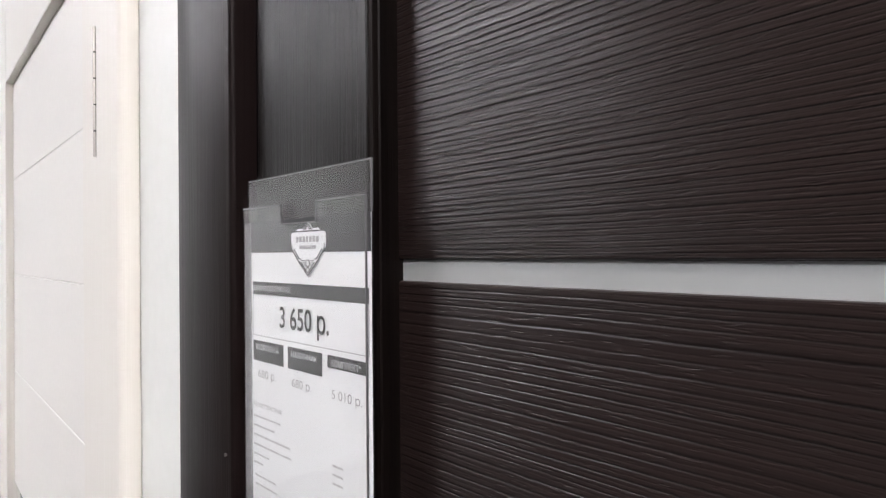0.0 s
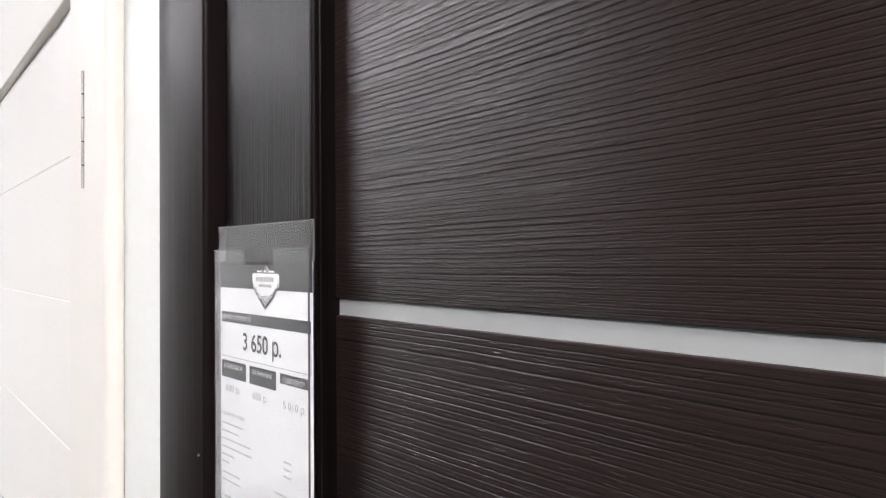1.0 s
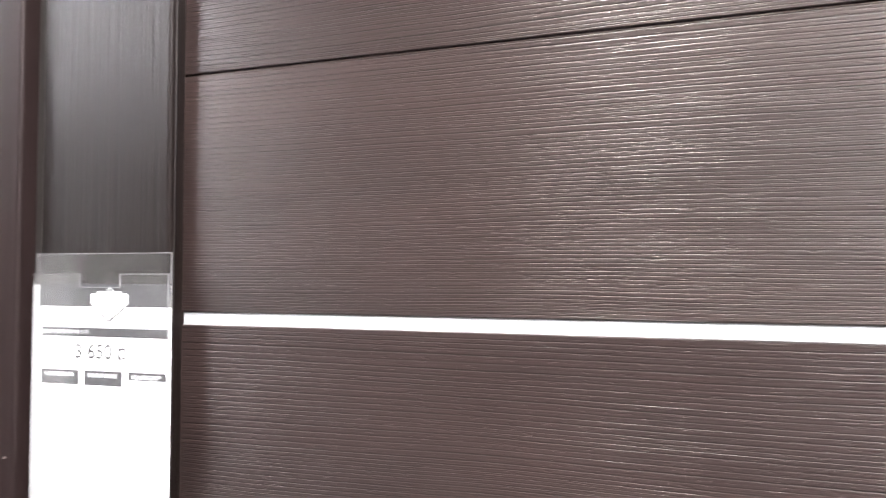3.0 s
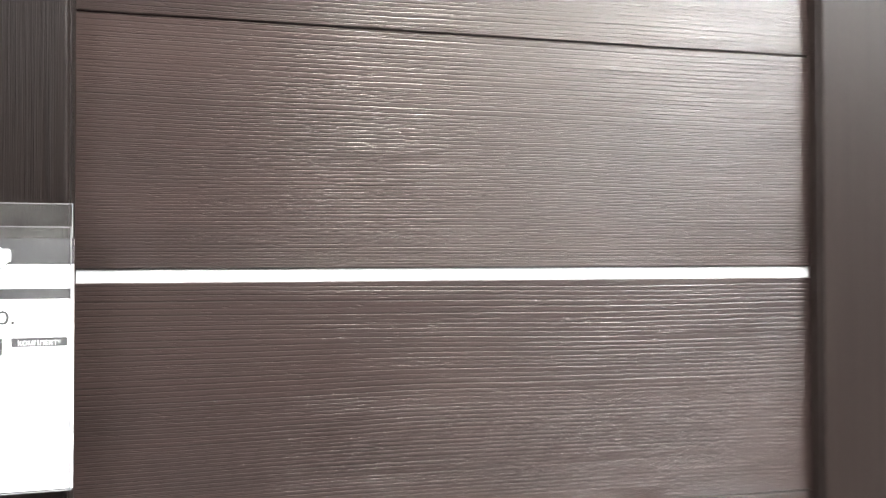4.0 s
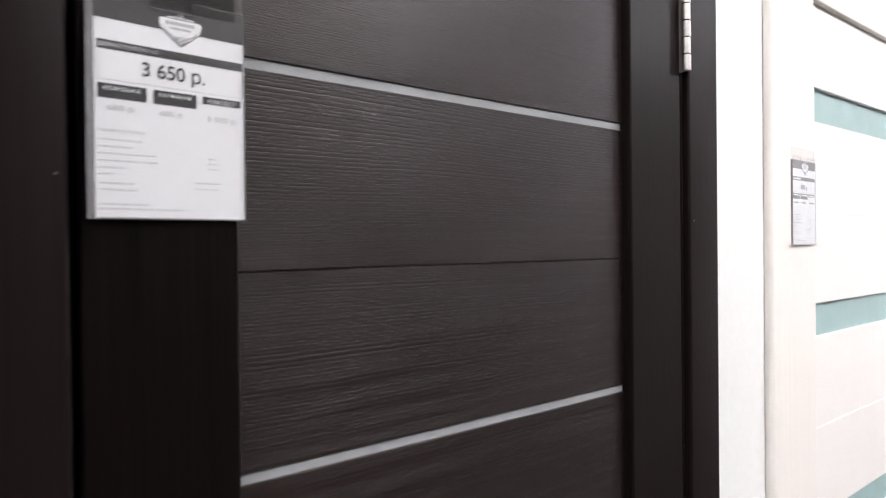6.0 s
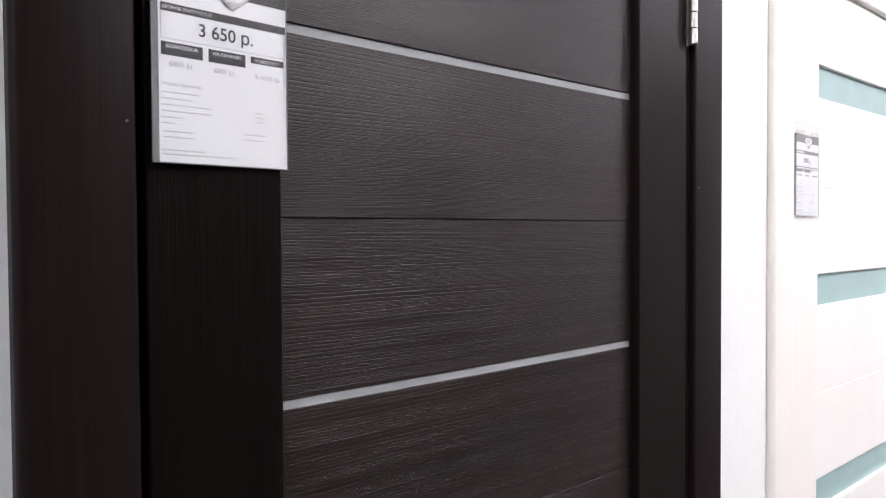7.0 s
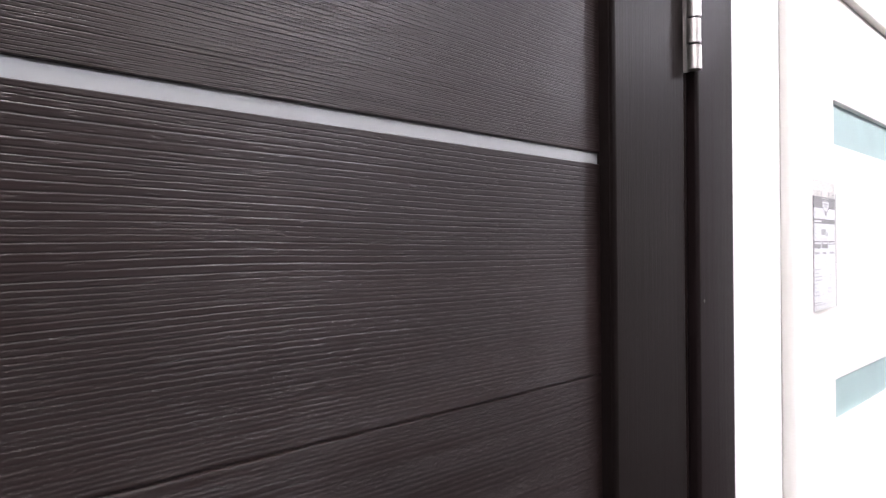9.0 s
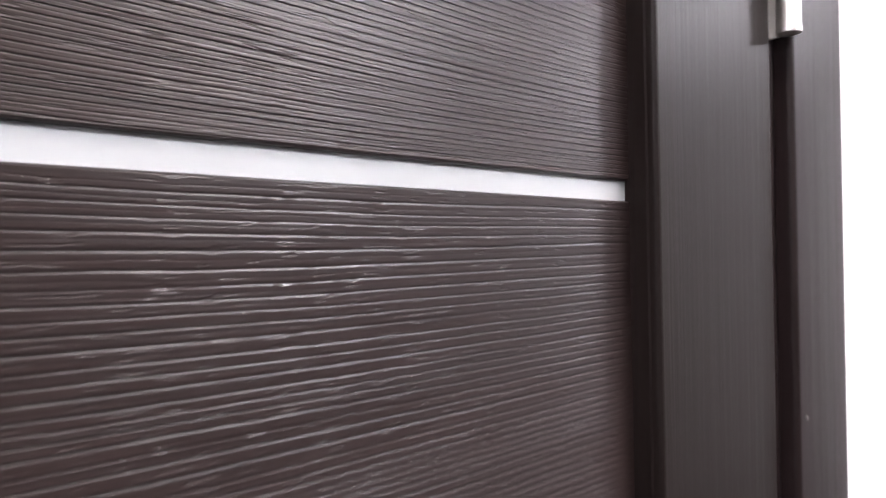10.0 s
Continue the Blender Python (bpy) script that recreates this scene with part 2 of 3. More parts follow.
tagged(part("wall_north", wall_north(), WALL_PAINT, None), "smooth white partition wall holding the display doors", "wall", kind="structure")
tagged(part("wall_south", box(X0, X1, Y0 - 0.12, Y0, 0, HIGH), DIM_WALL, None), "plain dark brown showroom wall", "wall", kind="structure")
tagged(part("wall_west", box(X0 - 0.12, X0, Y0, 0.14, 0, HIGH), WALL_PAINT, None), "plain white showroom side wall", "wall", kind="structure")
tagged(part("wall_east", box(X1, X1 + 0.12, Y0, 0.14, 0, HIGH), GREY_WALL, None), "plain pale grey painted showroom side wall", "wall", kind="structure")
tagged(part("wall_backing", box(X0, X1, 0.14, 0.20, 0, HIGH), WENGE_EDGE, None), "dark backing board behind the display doors", "wall", kind="structure")
tagged(part("floor", box(X0, X1, Y0, 0.14, -0.10, 0), FLOOR_TILE, None), "grey smooth showroom floor", "floor", kind="structure")
tagged(part("ceiling", box(X0, X1, Y0, 0.14, HIGH, HIGH + 0.10), CEILING_PAINT, None), "white painted showroom ceiling", "ceiling", kind="structure")


def ceiling_light(x, y, glow, half=0.31):
    t = thing("ceiling_light", (x, y, HIGH), "square white ceiling light panel, switched on", "ceiling light", "ceiling lights")
    bm = bmesh.new()
    h, k = half, half - 0.02
    for a, b, c, d in ((-h, h, -h, -k), (-h, h, k, h), (-h, -k, -k, k), (k, h, -k, k)):
        box(x + a, x + b, y + c, y + d, HIGH - 0.03, HIGH, bm=bm)
    part("frame", bm, LAMP_FRAME, t)
    part("diffuser", box(x - k, x + k, y - k, y + k, HIGH - 0.022, HIGH - 0.004), glow, t, "glowing white diffuser")
    return t


ceiling_light(1.15, -1.50, GLOW, 0.31)
cool_light = ceiling_light(-2.00, -1.75, COOL_GLOW)
for lx in (-3.3, 1.80, 3.6):
    copy_thing(cool_light, pose(lx, -1.75, HIGH))


def display_light(x, reach, z):
    """A slim lamp head on an arm, fixed to the wall over a door and shining down its face."""
    t = thing("display_light", (x, WALL_Y, z), "slim white display light on a wall arm, switched on", "display light")
    part("wall_plate", box(x - 0.03, x + 0.03, WALL_Y - 0.012, WALL_Y, z - 0.03, z + 0.03, 0.003), LAMP_FRAME, t)
    part("arm", box(x - 0.006, x + 0.006, -reach, WALL_Y - 0.012, z - 0.006, z + 0.006, 0.002), LAMP_FRAME, t)
    head = part("head", box(x - 0.085, x + 0.085, -reach - 0.04, -reach + 0.04, z - 0.020, z - 0.006, 0.003), LAMP_FRAME, t)
    part("diffuser", box(x - 0.078, x + 0.078, -reach - 0.034, -reach + 0.034, z - 0.024, z - 0.0195), SPOT_GLOW, head, "glowing white diffuser")
    return t


display_light(0.24, 0.27, 2.125)


# ---- doors ----
PROUD = -0.011      # front of stiles and rails; the boards lie at 0
BACK = 0.026
TOP, LOW = 2.008, 0.008


def back_by(outline, d):
    return [(p[0], p[1] + d) for p in outline]


def stile_outline(x0, x1, inner):
    """Section of a stile; inner is +1 where its moulded edge is on the right, -1 on the left, 0 on neither."""
    r = 0.0022
    left = [(x0, BACK), *arc(x0 + r, PROUD + r, r, 180, 270, 4)]
    right = [*arc(x1 - r, PROUD + r, r, 270, 360, 4), (x1, BACK)]
    if inner > 0:       # a small step near the boards
        right = [*arc(x1 - r - 0.0006, PROUD + r, r, 270, 360, 4), (x1 - 0.0006, -0.0075), (x1, -0.0069), (x1, BACK)]
    if inner < 0:
        left = [(x0, BACK), (x0, -0.0069), (x0 + 0.0006, -0.0075), *arc(x0 + 0.0006 + r, PROUD + r, r, 180, 270, 4)]
    return left + right


def rail_bm(x0, x1, z0, z1, d=0.0):
    return box(x0, x1, PROUD + 0.0006 + d, BACK - 0.001 + d, z0, z1, 0.0018, segments=2)


def board_bm(x0, x1, z0, z1, y=0.0, e=0.0007, g=0.0002, deep=0.0012):
    """One board of the field, with eased long edges that make a narrow groove against its neighbour."""
    z0, z1 = z0 + g, z1 - g
    return prism([(y + 0.012, z0), (y + deep, z0), (y + 0.0004, z0 + e * 0.4), (y, z0 + e), (y, z1 - e), (y + 0.0004, z1 - e * 0.4), (y + deep, z1), (y + 0.012, z1)], x0, x1, "x")


def casing_bm(x0, x1, top, front=-0.0215, wall=None, r_out=0.007, r_in=0.004, out_left=True, crown=0.0, fall=0.0):
    """An upright casing with eased edges; crown is how much its face falls away towards both edges, fall how much more towards the inner one."""
    wall = WALL_Y if wall is None else wall
    ra, rb = (r_out, r_in) if out_left else (r_in, r_out)
    drop = lambda u: front + crown * (2 * u - 1) ** 2 + fall * (u if out_left else 1 - u) ** 1.6
    face = [((x0 + ra) + (x1 - rb - x0 - ra) * i / 24, drop(i / 24)) for i in range(1, 24)]
    pts = [(x0, wall), *arc(x0 + ra, drop(0) + ra, ra, 180, 270, 7), *face, *arc(x1 - rb, drop(1) + rb, rb, 270, 360, 7), (x1, wall)]
    return prism(pts, 0.0, top)


def head_casing_bm(x0, x1, z0, z1, front=-0.0215):
    r = 0.006
    wall = front + 0.0135
    pts = [(wall, z0), (front + r, z0), (front + 0.0015, z0 + 0.0015), (front, z0 + r), (front, z1 - r), (front + 0.0018, z1 - 0.0018), (front + r, z1), (wall, z1)]
    return prism(pts, x0, x1, "x")


def hinge(x, y, z0, z1, label, metal, r=0.0051):
    """A butt hinge's barrel: five knuckles on a pin, and the folded leaves behind it."""
    t = thing("hinge", (x, y, z0), label, "hinge", "door hinges")
    n, gap = 5, 0.0016 if r > 0.005 else 0.0012
    step = (z1 - z0) / n
    part("pin", tube(x, y, z0 + 0.001, z1 - 0.001, r * 0.8), PIN_DARK, t, "dark pin between the knuckles", smooth=False)
    for i in range(n):
        a, b = z0 + i * step + gap / 2, z0 + (i + 1) * step - gap / 2
        kx = x + (-0.0005 if i % 2 else 0.0003) * (r / 0.005)
        bm = tube(kx, y, a + 0.0004, b - 0.0004, r, 36)
        tube(kx, y, a, b, r * 0.93, 36, bm)
        k = part("knuckle", bm, metal, t, smooth=True)
        # a dark washer under each knuckle
        part("bearing_ring", tube(kx, y, a + 0.0002, a + 0.0022, r * 1.04, 36), DULL_STEEL, k, smooth=True)
    part("leaf_plate", box(x - 0.0012, x + 0.0012, y + r * 0.8, y + 0.020, z0, z1), metal, t)
    return t


def jamb(x0, x1):
    """A door frame post."""
    return box(x0, x1, -0.0065, 0.10, 0.0, 2.05, 0.001)


def chip(casing, x, y, z, w, h, tilt):
    c, s = math.cos(radians(tilt)), math.sin(radians(tilt))
    pts = [(x + c * a - s * b, z + s * a + c * b) for a, b in ((-w, -h * 0.4), (-w * 0.3, -h), (w, -h * 0.5), (w * 0.8, h * 0.6), (-w * 0.1, h), (-w * 0.9, h * 0.3))]
    part("nail_head", prism(pts, y - 0.0004, y + 0.001, "y"), CHIP, casing, "tiny pale nail head")


# -- the dark door --
LX0, LX1, RX0, RX1 = -0.0964, 0.0, 0.444, 0.5445
dark_door = thing("dark_door", (0.224, 0.0, 0.0), "closed dark wenge door with embossed level boards and thin white glass strips", "door")
part("stile", prism(stile_outline(LX0, LX1, 1), LOW, TOP), WENGE_STILE_SHADED, dark_door, "flat dark stile with upright grain")
part("stile", prism(stile_outline(RX0, RX1, -1), LOW, TOP), WENGE_STILE_CALM_LIT, dark_door, "flat dark stile with upright grain")
part("rail", rail_bm(LX1, RX0, 1.842, TOP), WENGE_STILE_SHADED, dark_door)
part("rail", rail_bm(LX1, RX0, LOW, 0.262), WENGE_STILE_SHADED, dark_door)
part("core", box(LX1 - 0.002, RX0 + 0.002, 0.011, 0.022, 0.25, 1.85), WENGE_EDGE, dark_door)
STRIPS = (1.5500, 1.2675, 0.9850, 0.7025, 0.4200)
STRIP_H = 0.0068
levels = [(1.5568, 1.6948), (1.6948, 1.8425)]
for n, s in enumerate(STRIPS):
    below = STRIPS[n + 1] + STRIP_H if n + 1 < len(STRIPS) else 0.262
    mid = s - 0.1385 if n < 4 else (s + below) / 2
    levels += [(below, mid), (mid, s)]
SPACING = ((0.0017, 0.0029), (0.0023, 0.0030), (0.0030, 0.0024), (0.0019, 0.0034))     # of the grain, at the foot and the top of a board
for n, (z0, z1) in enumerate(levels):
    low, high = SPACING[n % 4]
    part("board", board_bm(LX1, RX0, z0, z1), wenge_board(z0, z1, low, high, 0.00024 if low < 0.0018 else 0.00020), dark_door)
for s in STRIPS:
    part("glass_strip", box(LX1, RX0, 0.0018, 0.010, s - 0.001, s + STRIP_H + 0.001), WHITE_GLASS, dark_door, "thin milky white glass strip")

tagged(part("door_frame", jamb(-0.128, -0.0995), WENGE_EDGE, None), "dark wenge door frame post", "door frame", kind="structure")
tagged(part("door_frame", jamb(0.5480, 0.575), WENGE_EDGE, None), "dark wenge door frame post", "door frame", kind="structure")
tagged(part("door_frame", box(-0.0995, 0.548, -0.0065, 0.10, 2.012, 2.05), WENGE_EDGE, None), "dark wenge door frame head", "door frame", kind="structure")
tagged(part("seal", tube(0.5505, -0.0070, 0.01, 2.01, 0.0020, 10), WENGE_CASING, None, smooth=True), "thin dark rubber seal along the hinge side", "door seal", kind="structure")
casing_l = tagged(part("casing", casing_bm(-0.1715, -0.1035, 2.085, -0.0258, r_out=0.005, r_in=0.003, crown=0.0020, fall=0.0034), WENGE_CASING, None, smooth=True), "smooth dark wenge casing with rounded edges", "door casing", kind="structure")
casing_r = tagged(part("casing", casing_bm(0.5545, 0.6235, 2.085, -0.0174, out_left=False, r_out=0.006, r_in=0.003, crown=0.0008), WENGE_CASING, None, smooth=True), "smooth dark wenge casing with rounded edges", "door casing", kind="structure")
tagged(part("casing", head_casing_bm(-0.1035, 0.5545, 2.018, 2.085, -0.0190), WENGE_CASING, None), "smooth dark wenge head casing", "door casing", kind="structure")
chip(casing_l, -0.1095, -0.0212, 1.4695, 0.0011, 0.0008, 20)
chip(casing_r, 0.5625, -0.0170, 1.4535, 0.0009, 0.0013, 15)
hinge(0.5468, -0.0180, 1.6260, 1.7235, "satin nickel butt hinge on the dark door", STEEL)


# -- the two cream doors --
def cream_door(x0, x1, field0, field1, top, bottom, grooves, glass, glass_mat, label, glass_label, d=0.0):
    t = thing("cream_door", ((x0 + x1) / 2, d, 0.0), label, "door")
    part("stile", prism(back_by(stile_outline(x0, field0, 1), d), LOW, TOP), CREAM, t)
    part("stile", prism(back_by(stile_outline(field1, x1, -1), d), LOW, TOP), CREAM, t)
    part("rail", rail_bm(field0, field1, top, TOP, d), CREAM, t)
    part("rail", rail_bm(field0, field1, LOW, bottom, d), CREAM, t)
    part("core", box(field0 - 0.002, field1 + 0.002, 0.012 + d, 0.022 + d, bottom - 0.01, top + 0.01), CREAM_BOARD, t)
    cuts = [bottom] + sorted([z for g in glass for z in g] + list(grooves)) + [top]
    for a, b in zip(cuts, cuts[1:]):
        if (a, b) in glass:
            part("glass_insert", box(field0, field1, 0.0075 + d, 0.0118 + d, a - 0.002, b + 0.002), glass_mat, t, glass_label)
        else:
            part("board", board_bm(field0, field1, a, b, d, 0.0010, 0.0, 0.0010), CREAM_BOARD, t)
    return t


cream_door(-1.215, -0.3890, -1.115, -0.4900, 1.838, 0.23, (1.683, 1.532, 1.378, 1.0, 0.82, 0.62, 0.42), ((1.144, 1.198),), DARK_GLASS,
           "closed cream panelled door with level grooved boards", "narrow black glass insert")
cream_door(0.8640, 1.760, 0.9740, 1.655, 1.812, 0.23, (1.472, 1.124, 0.775, 0.43), ((1.622, 1.677), (1.272, 1.326), (0.923, 0.977), (0.573, 0.627)), FROST,
           "closed cream door with frosted pale teal glass strips", "frosted pale teal glass strip", SET_BACK)


def frame_post(a, b, d, label):
    tagged(part("door_frame", box(a, b, -0.0065 + d, 0.10 + d, 0.0, 2.05, 0.001), CREAM, None), label, "door frame", kind="structure")


for a, b, d in ((-0.3835, -0.355, 0.0), (-1.245, -1.2185, 0.0), (0.830, 0.8610, SET_BACK), (1.763, 1.79, SET_BACK)):
    frame_post(a, b, d, "cream door frame post")
for a, b, d in ((-1.2185, -0.3835, 0.0), (0.8610, 1.763, SET_BACK)):
    tagged(part("door_frame", box(a, b, -0.0065 + d, 0.10 + d, 2.012, 2.05), CREAM, None), "cream door frame head", "door frame", kind="structure")
for a, b, left, d in ((-0.3800, -0.3080, False, 0.0), (-1.292, -1.222, True, 0.0), (0.7950, 0.8595, True, SET_BACK), (1.766, 1.836, False, SET_BACK)):
    tagged(part("casing", casing_bm(a, b, 2.085, -0.0215 + d, WALL_Y if d == 0 else RIGHT_WALL_Y, out_left=left), CREAM, None),
           "pale cream casing with rounded edges", "door casing", kind="structure")
for a, b, d in ((-1.222, -0.3800, 0.0), (0.8595, 1.766, SET_BACK)):
    tagged(part("casing", head_casing_bm(a, b, 2.018, 2.085, -0.0215 + d), CREAM, None), "pale cream head casing", "door casing", kind="structure")
hinge(-0.3870, -0.0206, 1.6350, 1.7360, "dull nickel butt hinge on the cream door", DULL_STEEL, 0.0013)


# ---- price tags ----
def lettering(words, x0, x1, z0, z1, y, material, parent, bold=0.0, name="lettering"):
    """Words in the built-in font, fitted to a box on an upright face."""
    cu = bpy.data.curves.new(name, "FONT")
    cu.body, cu.offset = words, bold
    tmp = new("tmp_words", cu)
    bpy.context.view_layer.update()
    me = bpy.data.meshes.new_from_object(tmp.evaluated_get(bpy.context.evaluated_depsgraph_get()))
    bpy.data.objects.remove(tmp)
    bm = bmesh.new()
    bm.from_mesh(me)
    bpy.data.meshes.remove(me)
    lo = [min(v.co[i] for v in bm.verts) for i in (0, 1)]
    hi = [max(v.co[i] for v in bm.verts) for i in (0, 1)]
    for v in bm.verts:
        u, w = (v.co.x - lo[0]) / (hi[0] - lo[0]), (v.co.y - lo[1]) / (hi[1] - lo[1])
        v.co = Vector((x0 + u * (x1 - x0), y, z0 + w * (z1 - z0)))
    return part(name, bm, material, parent)


def price_tag(dx, dz, readable, label, dy=0.0):
    """A clear pocket that hangs on the stile, with a printed sheet in it."""
    t = thing("price_tag", (-0.046 + dx, PROUD + dy, 1.446 + dz), label, "price tag", "price tags on the doors")
    yb, yp, yf = PROUD + dy - 0.0008, PROUD + dy - 0.0020, PROUD + dy - 0.0031
    X = lambda v: v + dx
    Z = lambda v: v + dz
    # back sheet, taller than the pocket
    part("back_sheet", box(X(-0.0932), X(0.0024), yb - 0.0005, yb, Z(1.4455), Z(1.5910)), CLEAR, t, "clear plastic back sheet")
    # front sheet with a thumb notch
    pts = [(-0.0931, 1.4455), (0.0024, 1.4455), (0.0024, 1.5790), (-0.0300, 1.5790), (-0.0306, 1.5784), (-0.0306, 1.5722), (-0.0316, 1.5712),
           (-0.0574, 1.5712), (-0.0584, 1.5722), (-0.0584, 1.5784), (-0.0590, 1.5790), (-0.0931, 1.5790)]
    part("front_sheet", prism([(X(a), Z(b)) for a, b in pts], yf - 0.0006, yf, "y"), CLEAR, t, "clear plastic front sheet with a thumb notch")
    part("side_fold", box(X(-0.0930), X(-0.0889), yf - 0.0001, yb - 0.0007, Z(1.4460), Z(1.5725)), HAZY, t, "scuffed folded plastic edge")
    # polished rims of the plastic, which catch the light
    for x0, x1, z0, z1, y in ((-0.0932, 0.0024, 1.5907, 1.5911, yb - 0.0006), (0.0021, 0.0025, 1.5735, 1.5907, yb - 0.0006),
                              (-0.0931, -0.0590, 1.5787, 1.5791, yf - 0.0007), (-0.0300, 0.0024, 1.5787, 1.5791, yf - 0.0007), (-0.0588, -0.0584, 1.5714, 1.5788, yf - 0.0007),
                              (-0.0306, -0.0302, 1.5714, 1.5788, yf - 0.0007), (-0.0584, -0.0306, 1.5710, 1.5714, yf - 0.0007),
                              (0.0021, 0.0025, 1.4460, 1.5788, yf - 0.0007), (-0.0931, 0.0034, 1.4454, 1.4459, yf - 0.0008)):
        part("rim", box(X(x0), X(x1), y, y + 0.0007, Z(z0), Z(z1)), RIM if readable else GLARE_RIM, t)
    sheet = part("paper", box(X(-0.0887), X(0.0034), yp - 0.0002, yp, Z(1.4462), Z(1.5730)), PAPER, t, "white printed price sheet")
    y1, y2, y3 = yp - 0.0004, yp - 0.0006, yp - 0.0008

    # the unreadable tag takes the ink lightened for glare
    tone = INK if readable else GLARE_INK

    def bar(x0, x1, z0, z1, material=None, y=y1, name="printed_bar"):
        material = material or tone
        part(name, box(X(x0), X(x1), y, y + 0.00015, Z(z0), Z(z1)), material, sheet)

    bar(-0.0887, 0.0034, 1.5600, 1.5730, name="header_band")
    # emblem: a shield in white with dark rules and bars
    poly = lambda q, material, y: part("emblem", prism([(X(a), Z(b)) for a, b in q], y, y + 0.00015, "y"), material, sheet)
    ex = -0.0385

    def stroke(a, b, w, material, y=y3):
        """A straight printed rule from a to b, w wide; both are counted from the emblem's axis."""
        d = (Vector(b) - Vector(a)).normalized() * (w / 2)
        q = Vector((-d.y, d.x))
        poly([(ex + p.x, p.y) for p in (Vector(a) + q, Vector(a) - q, Vector(b) - q, Vector(b) + q)], material, y)

    poly([(ex, 1.5506), (ex - 0.0131, 1.5617), (ex - 0.0131, 1.5668), (ex - 0.0122, 1.5676), (ex + 0.0122, 1.5676), (ex + 0.0131, 1.5668), (ex + 0.0131, 1.5617)], PAPER, y2)
    poly([(ex - 0.0088, 1.5681), (ex - 0.0080, 1.5689), (ex - 0.0036, 1.5689), (ex, 1.5716), (ex + 0.0036, 1.5689), (ex + 0.0080, 1.5689), (ex + 0.0088, 1.5681)], PAPER, y2)
    for s in (-1, 1):
        stroke((s * 0.0124, 1.5632), (s * 0.0124, 1.5610), 0.0004, tone)
        stroke((s * 0.0124, 1.5611), (s * 0.0076, 1.5570), 0.0005, tone)
        stroke((s * 0.0108, 1.5612), (s * 0.0066, 1.5575), 0.0004, tone)
        stroke((s * 0.0066, 1.5575), (s * 0.0050, 1.5575), 0.0004, tone)
        stroke((s * 0.0072, 1.5566), (0.0, 1.5512), 0.0005, tone)
        stroke((s * 0.0052, 1.5562), (0.0, 1.5522), 0.0004, tone)
        stroke((s * 0.0024, 1.5530), (0.0, 1.5544), 0.0003, tone)
        stroke((0.0, 1.5709), (s * 0.0032, 1.5684), 0.0005, tone)
        stroke((0.0, 1.5700), (s * 0.0020, 1.5683), 0.0004, tone)
        for k in (0, 1, 2):
            stroke((s * 0.0018, 1.5567 - k * 0.0008), (s * (0.0046 - k * 0.0008), 1.5568 - k * 0.0008), 0.0003, tone)
    ring = [(0.0014 * math.cos(k * math.tau / 10), 1.5558 + 0.0014 * math.sin(k * math.tau / 10)) for k in range(11)]
    for a, b in zip(ring, ring[1:]):
        stroke(a, b, 0.0003, tone)
    # two rows of marks across the shield
    for k in range(7):
        bar(ex - 0.0088 + k * 0.00255, ex - 0.0071 + k * 0.00255, 1.5638, 1.5659, PALE_INK, y3)
    for k in range(8):
        bar(ex - 0.0062 + k * 0.0016, ex - 0.0051 + k * 0.0016, 1.5612, 1.5625, PALE_INK, y3)
    # title band, price frame
    bar(-0.0870, 0.0020, 1.5425, 1.5478)
    if readable:
        lettering("ДВЕРНОЕ ПОЛОТНО Т-33", X(-0.0862), X(-0.0530), Z(1.5438), Z(1.5463), y2, PAPER, sheet)
        lettering("3 650 р.", X(-0.0620), X(-0.0235), Z(1.5275), Z(1.5385), y2, INK, sheet, 0.012)
    else:
        bar(-0.0860, -0.0560, 1.5440, 1.5460, PAPER, y2)
        bar(-0.0560, -0.0380, 1.5295, 1.5365, PALE_INK)
        bar(-0.0350, -0.0310, 1.5280, 1.5330, PALE_INK)
    for x0, x1, z0, z1 in ((-0.0870, 0.0020, 1.5250, 1.5253), (-0.0870, -0.0867, 1.5250, 1.5425), (0.0017, 0.0020, 1.5250, 1.5425)):
        bar(x0, x1, z0, z1, PALE_INK)
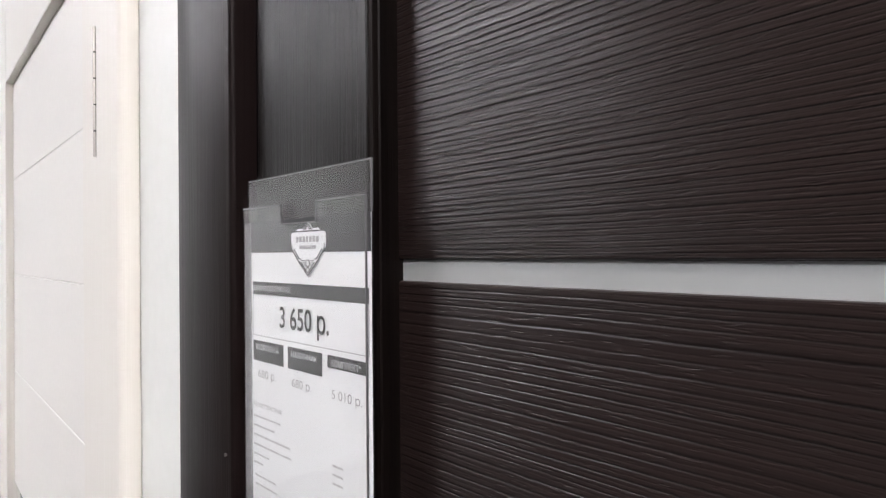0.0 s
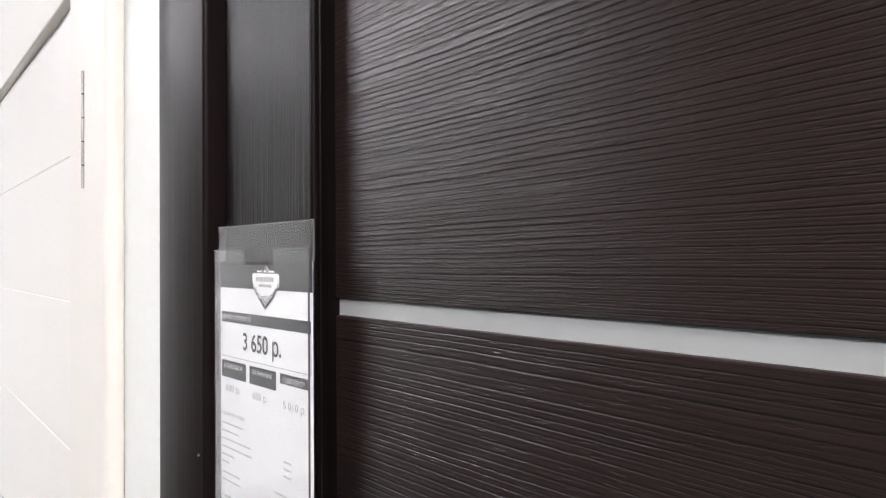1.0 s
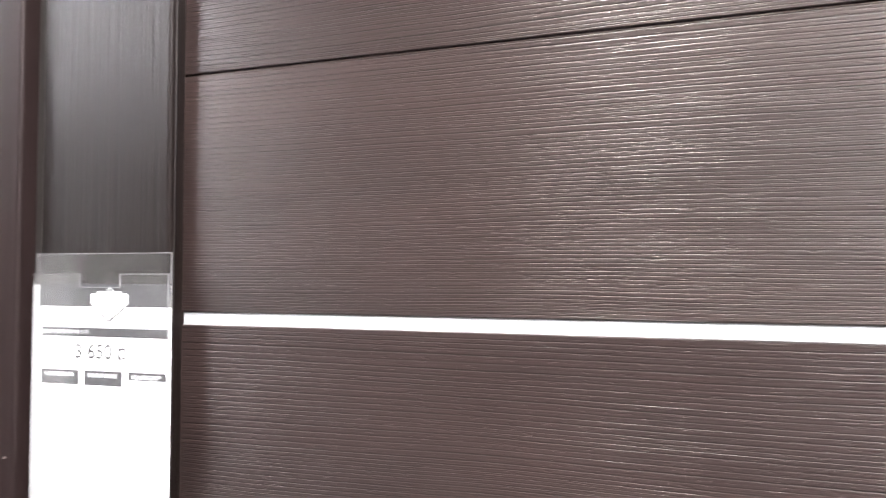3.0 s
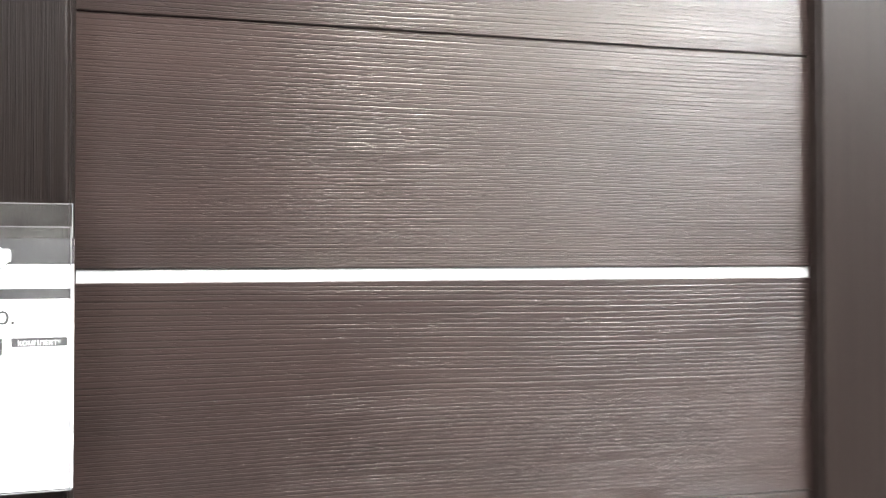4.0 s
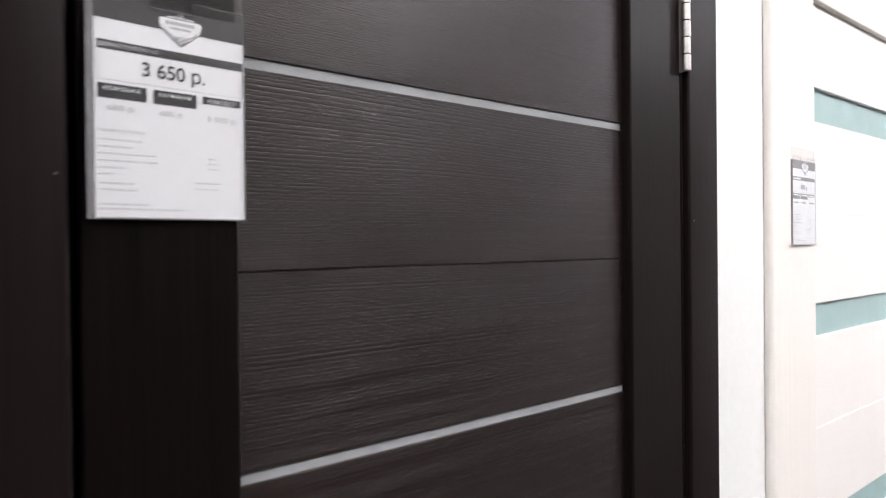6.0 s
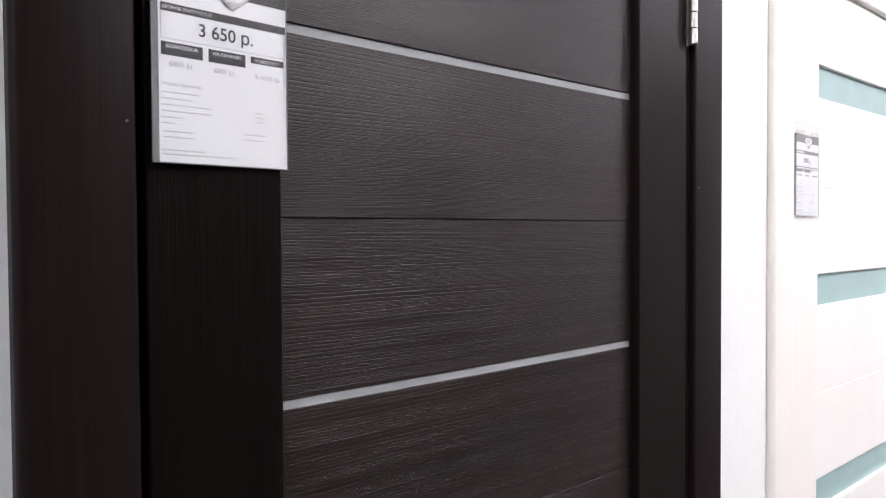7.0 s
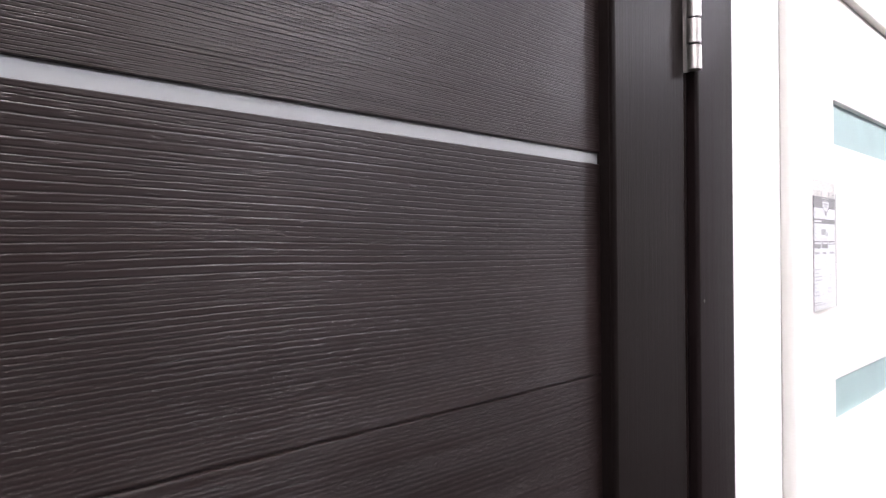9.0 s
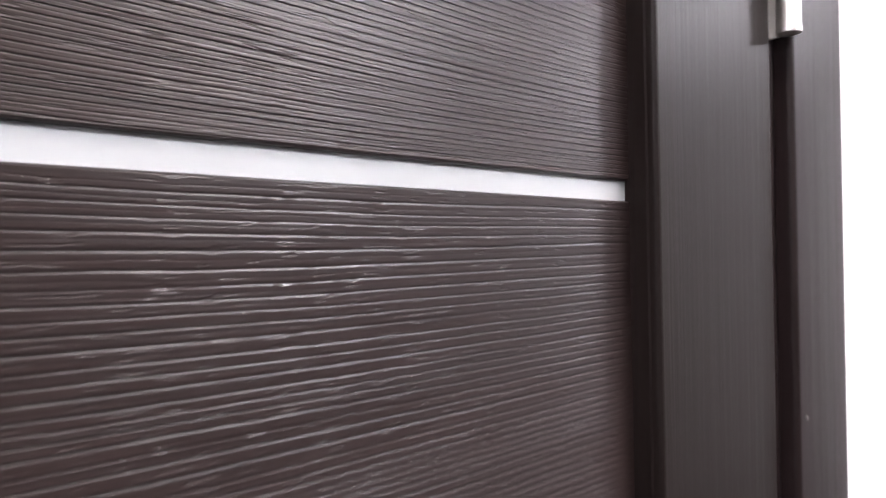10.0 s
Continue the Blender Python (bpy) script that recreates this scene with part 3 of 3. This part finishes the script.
    # three boxes with their prices
    for x0, x1, z0, words, price, p0, p1 in ((-0.0870, -0.0595, 1.5145, "КОРОБКА", "680 р.", -0.082, -0.0655), (-0.0555, -0.0290, 1.5145, "НАЛИЧНИК", "680 р.", -0.052, -0.0365),
                                             (-0.0250, 0.0005, 1.5185, "КОМПЛЕКТ*", "5 010 р.", -0.022, -0.0020)):
        bar(x0, x1, z0, 1.5230)
        w = x1 - x0
        if readable:
            lettering(words, X(x0 + w * 0.12), X(x1 - w * 0.12), Z(1.5192), Z(1.5216), y2, PAPER, sheet)
            lettering(price, X(p0), X(p1), Z(1.5068), Z(1.5110), y2, PRICE_INK, sheet)
        else:
            bar(x0 + w * 0.12, x1 - w * 0.12, 1.5194, 1.5214, PAPER, y2)
            bar(p0, p1, 1.5080, 1.5105, PALE_INK)
    if readable:
        lettering("Характеристики", X(-0.0870), X(-0.0610), Z(1.4945), Z(1.4976), y2, PRICE_INK, sheet)
    rng = random.Random(3)
    for z, x0, x1 in ((1.4905, -0.087, -0.062), (1.4865, -0.087, -0.066), (1.4825, -0.087, -0.054), (1.4785, -0.087, -0.053), (1.4745, -0.087, -0.072), (1.4708, -0.087, -0.078),
                      (1.4655, -0.086, -0.066), (1.4618, -0.086, -0.065), (1.4535, -0.087, -0.058), (1.4508, -0.087, -0.036),
                      (1.4835, -0.022, -0.0145), (1.4803, -0.022, -0.0145), (1.4771, -0.022, -0.0145), (1.4680, -0.031, -0.0135), (1.4642, -0.031, -0.0135)):
        at = x0
        while at < x1 - 0.0012:
            step = min(rng.uniform(0.0012, 0.0040), x1 - at)
            bar(at, at + step - 0.0008, z, z + 0.00085, BODY_INK if readable else PALE_INK)
            at += step
    # the pocket leans: its left edge stands further off the stile
    for ob in t.children_recursive:
        for v in ob.data.vertices:
            v.co.y += 0.040 * (v.co.x - 0.0485)
    return t


price_tag(0.0, 0.0, True, "printed price sheet in a clear plastic pocket on the dark door")
price_tag(0.9625, -0.0230, False, "printed price sheet in a clear plastic pocket on the cream door", SET_BACK)
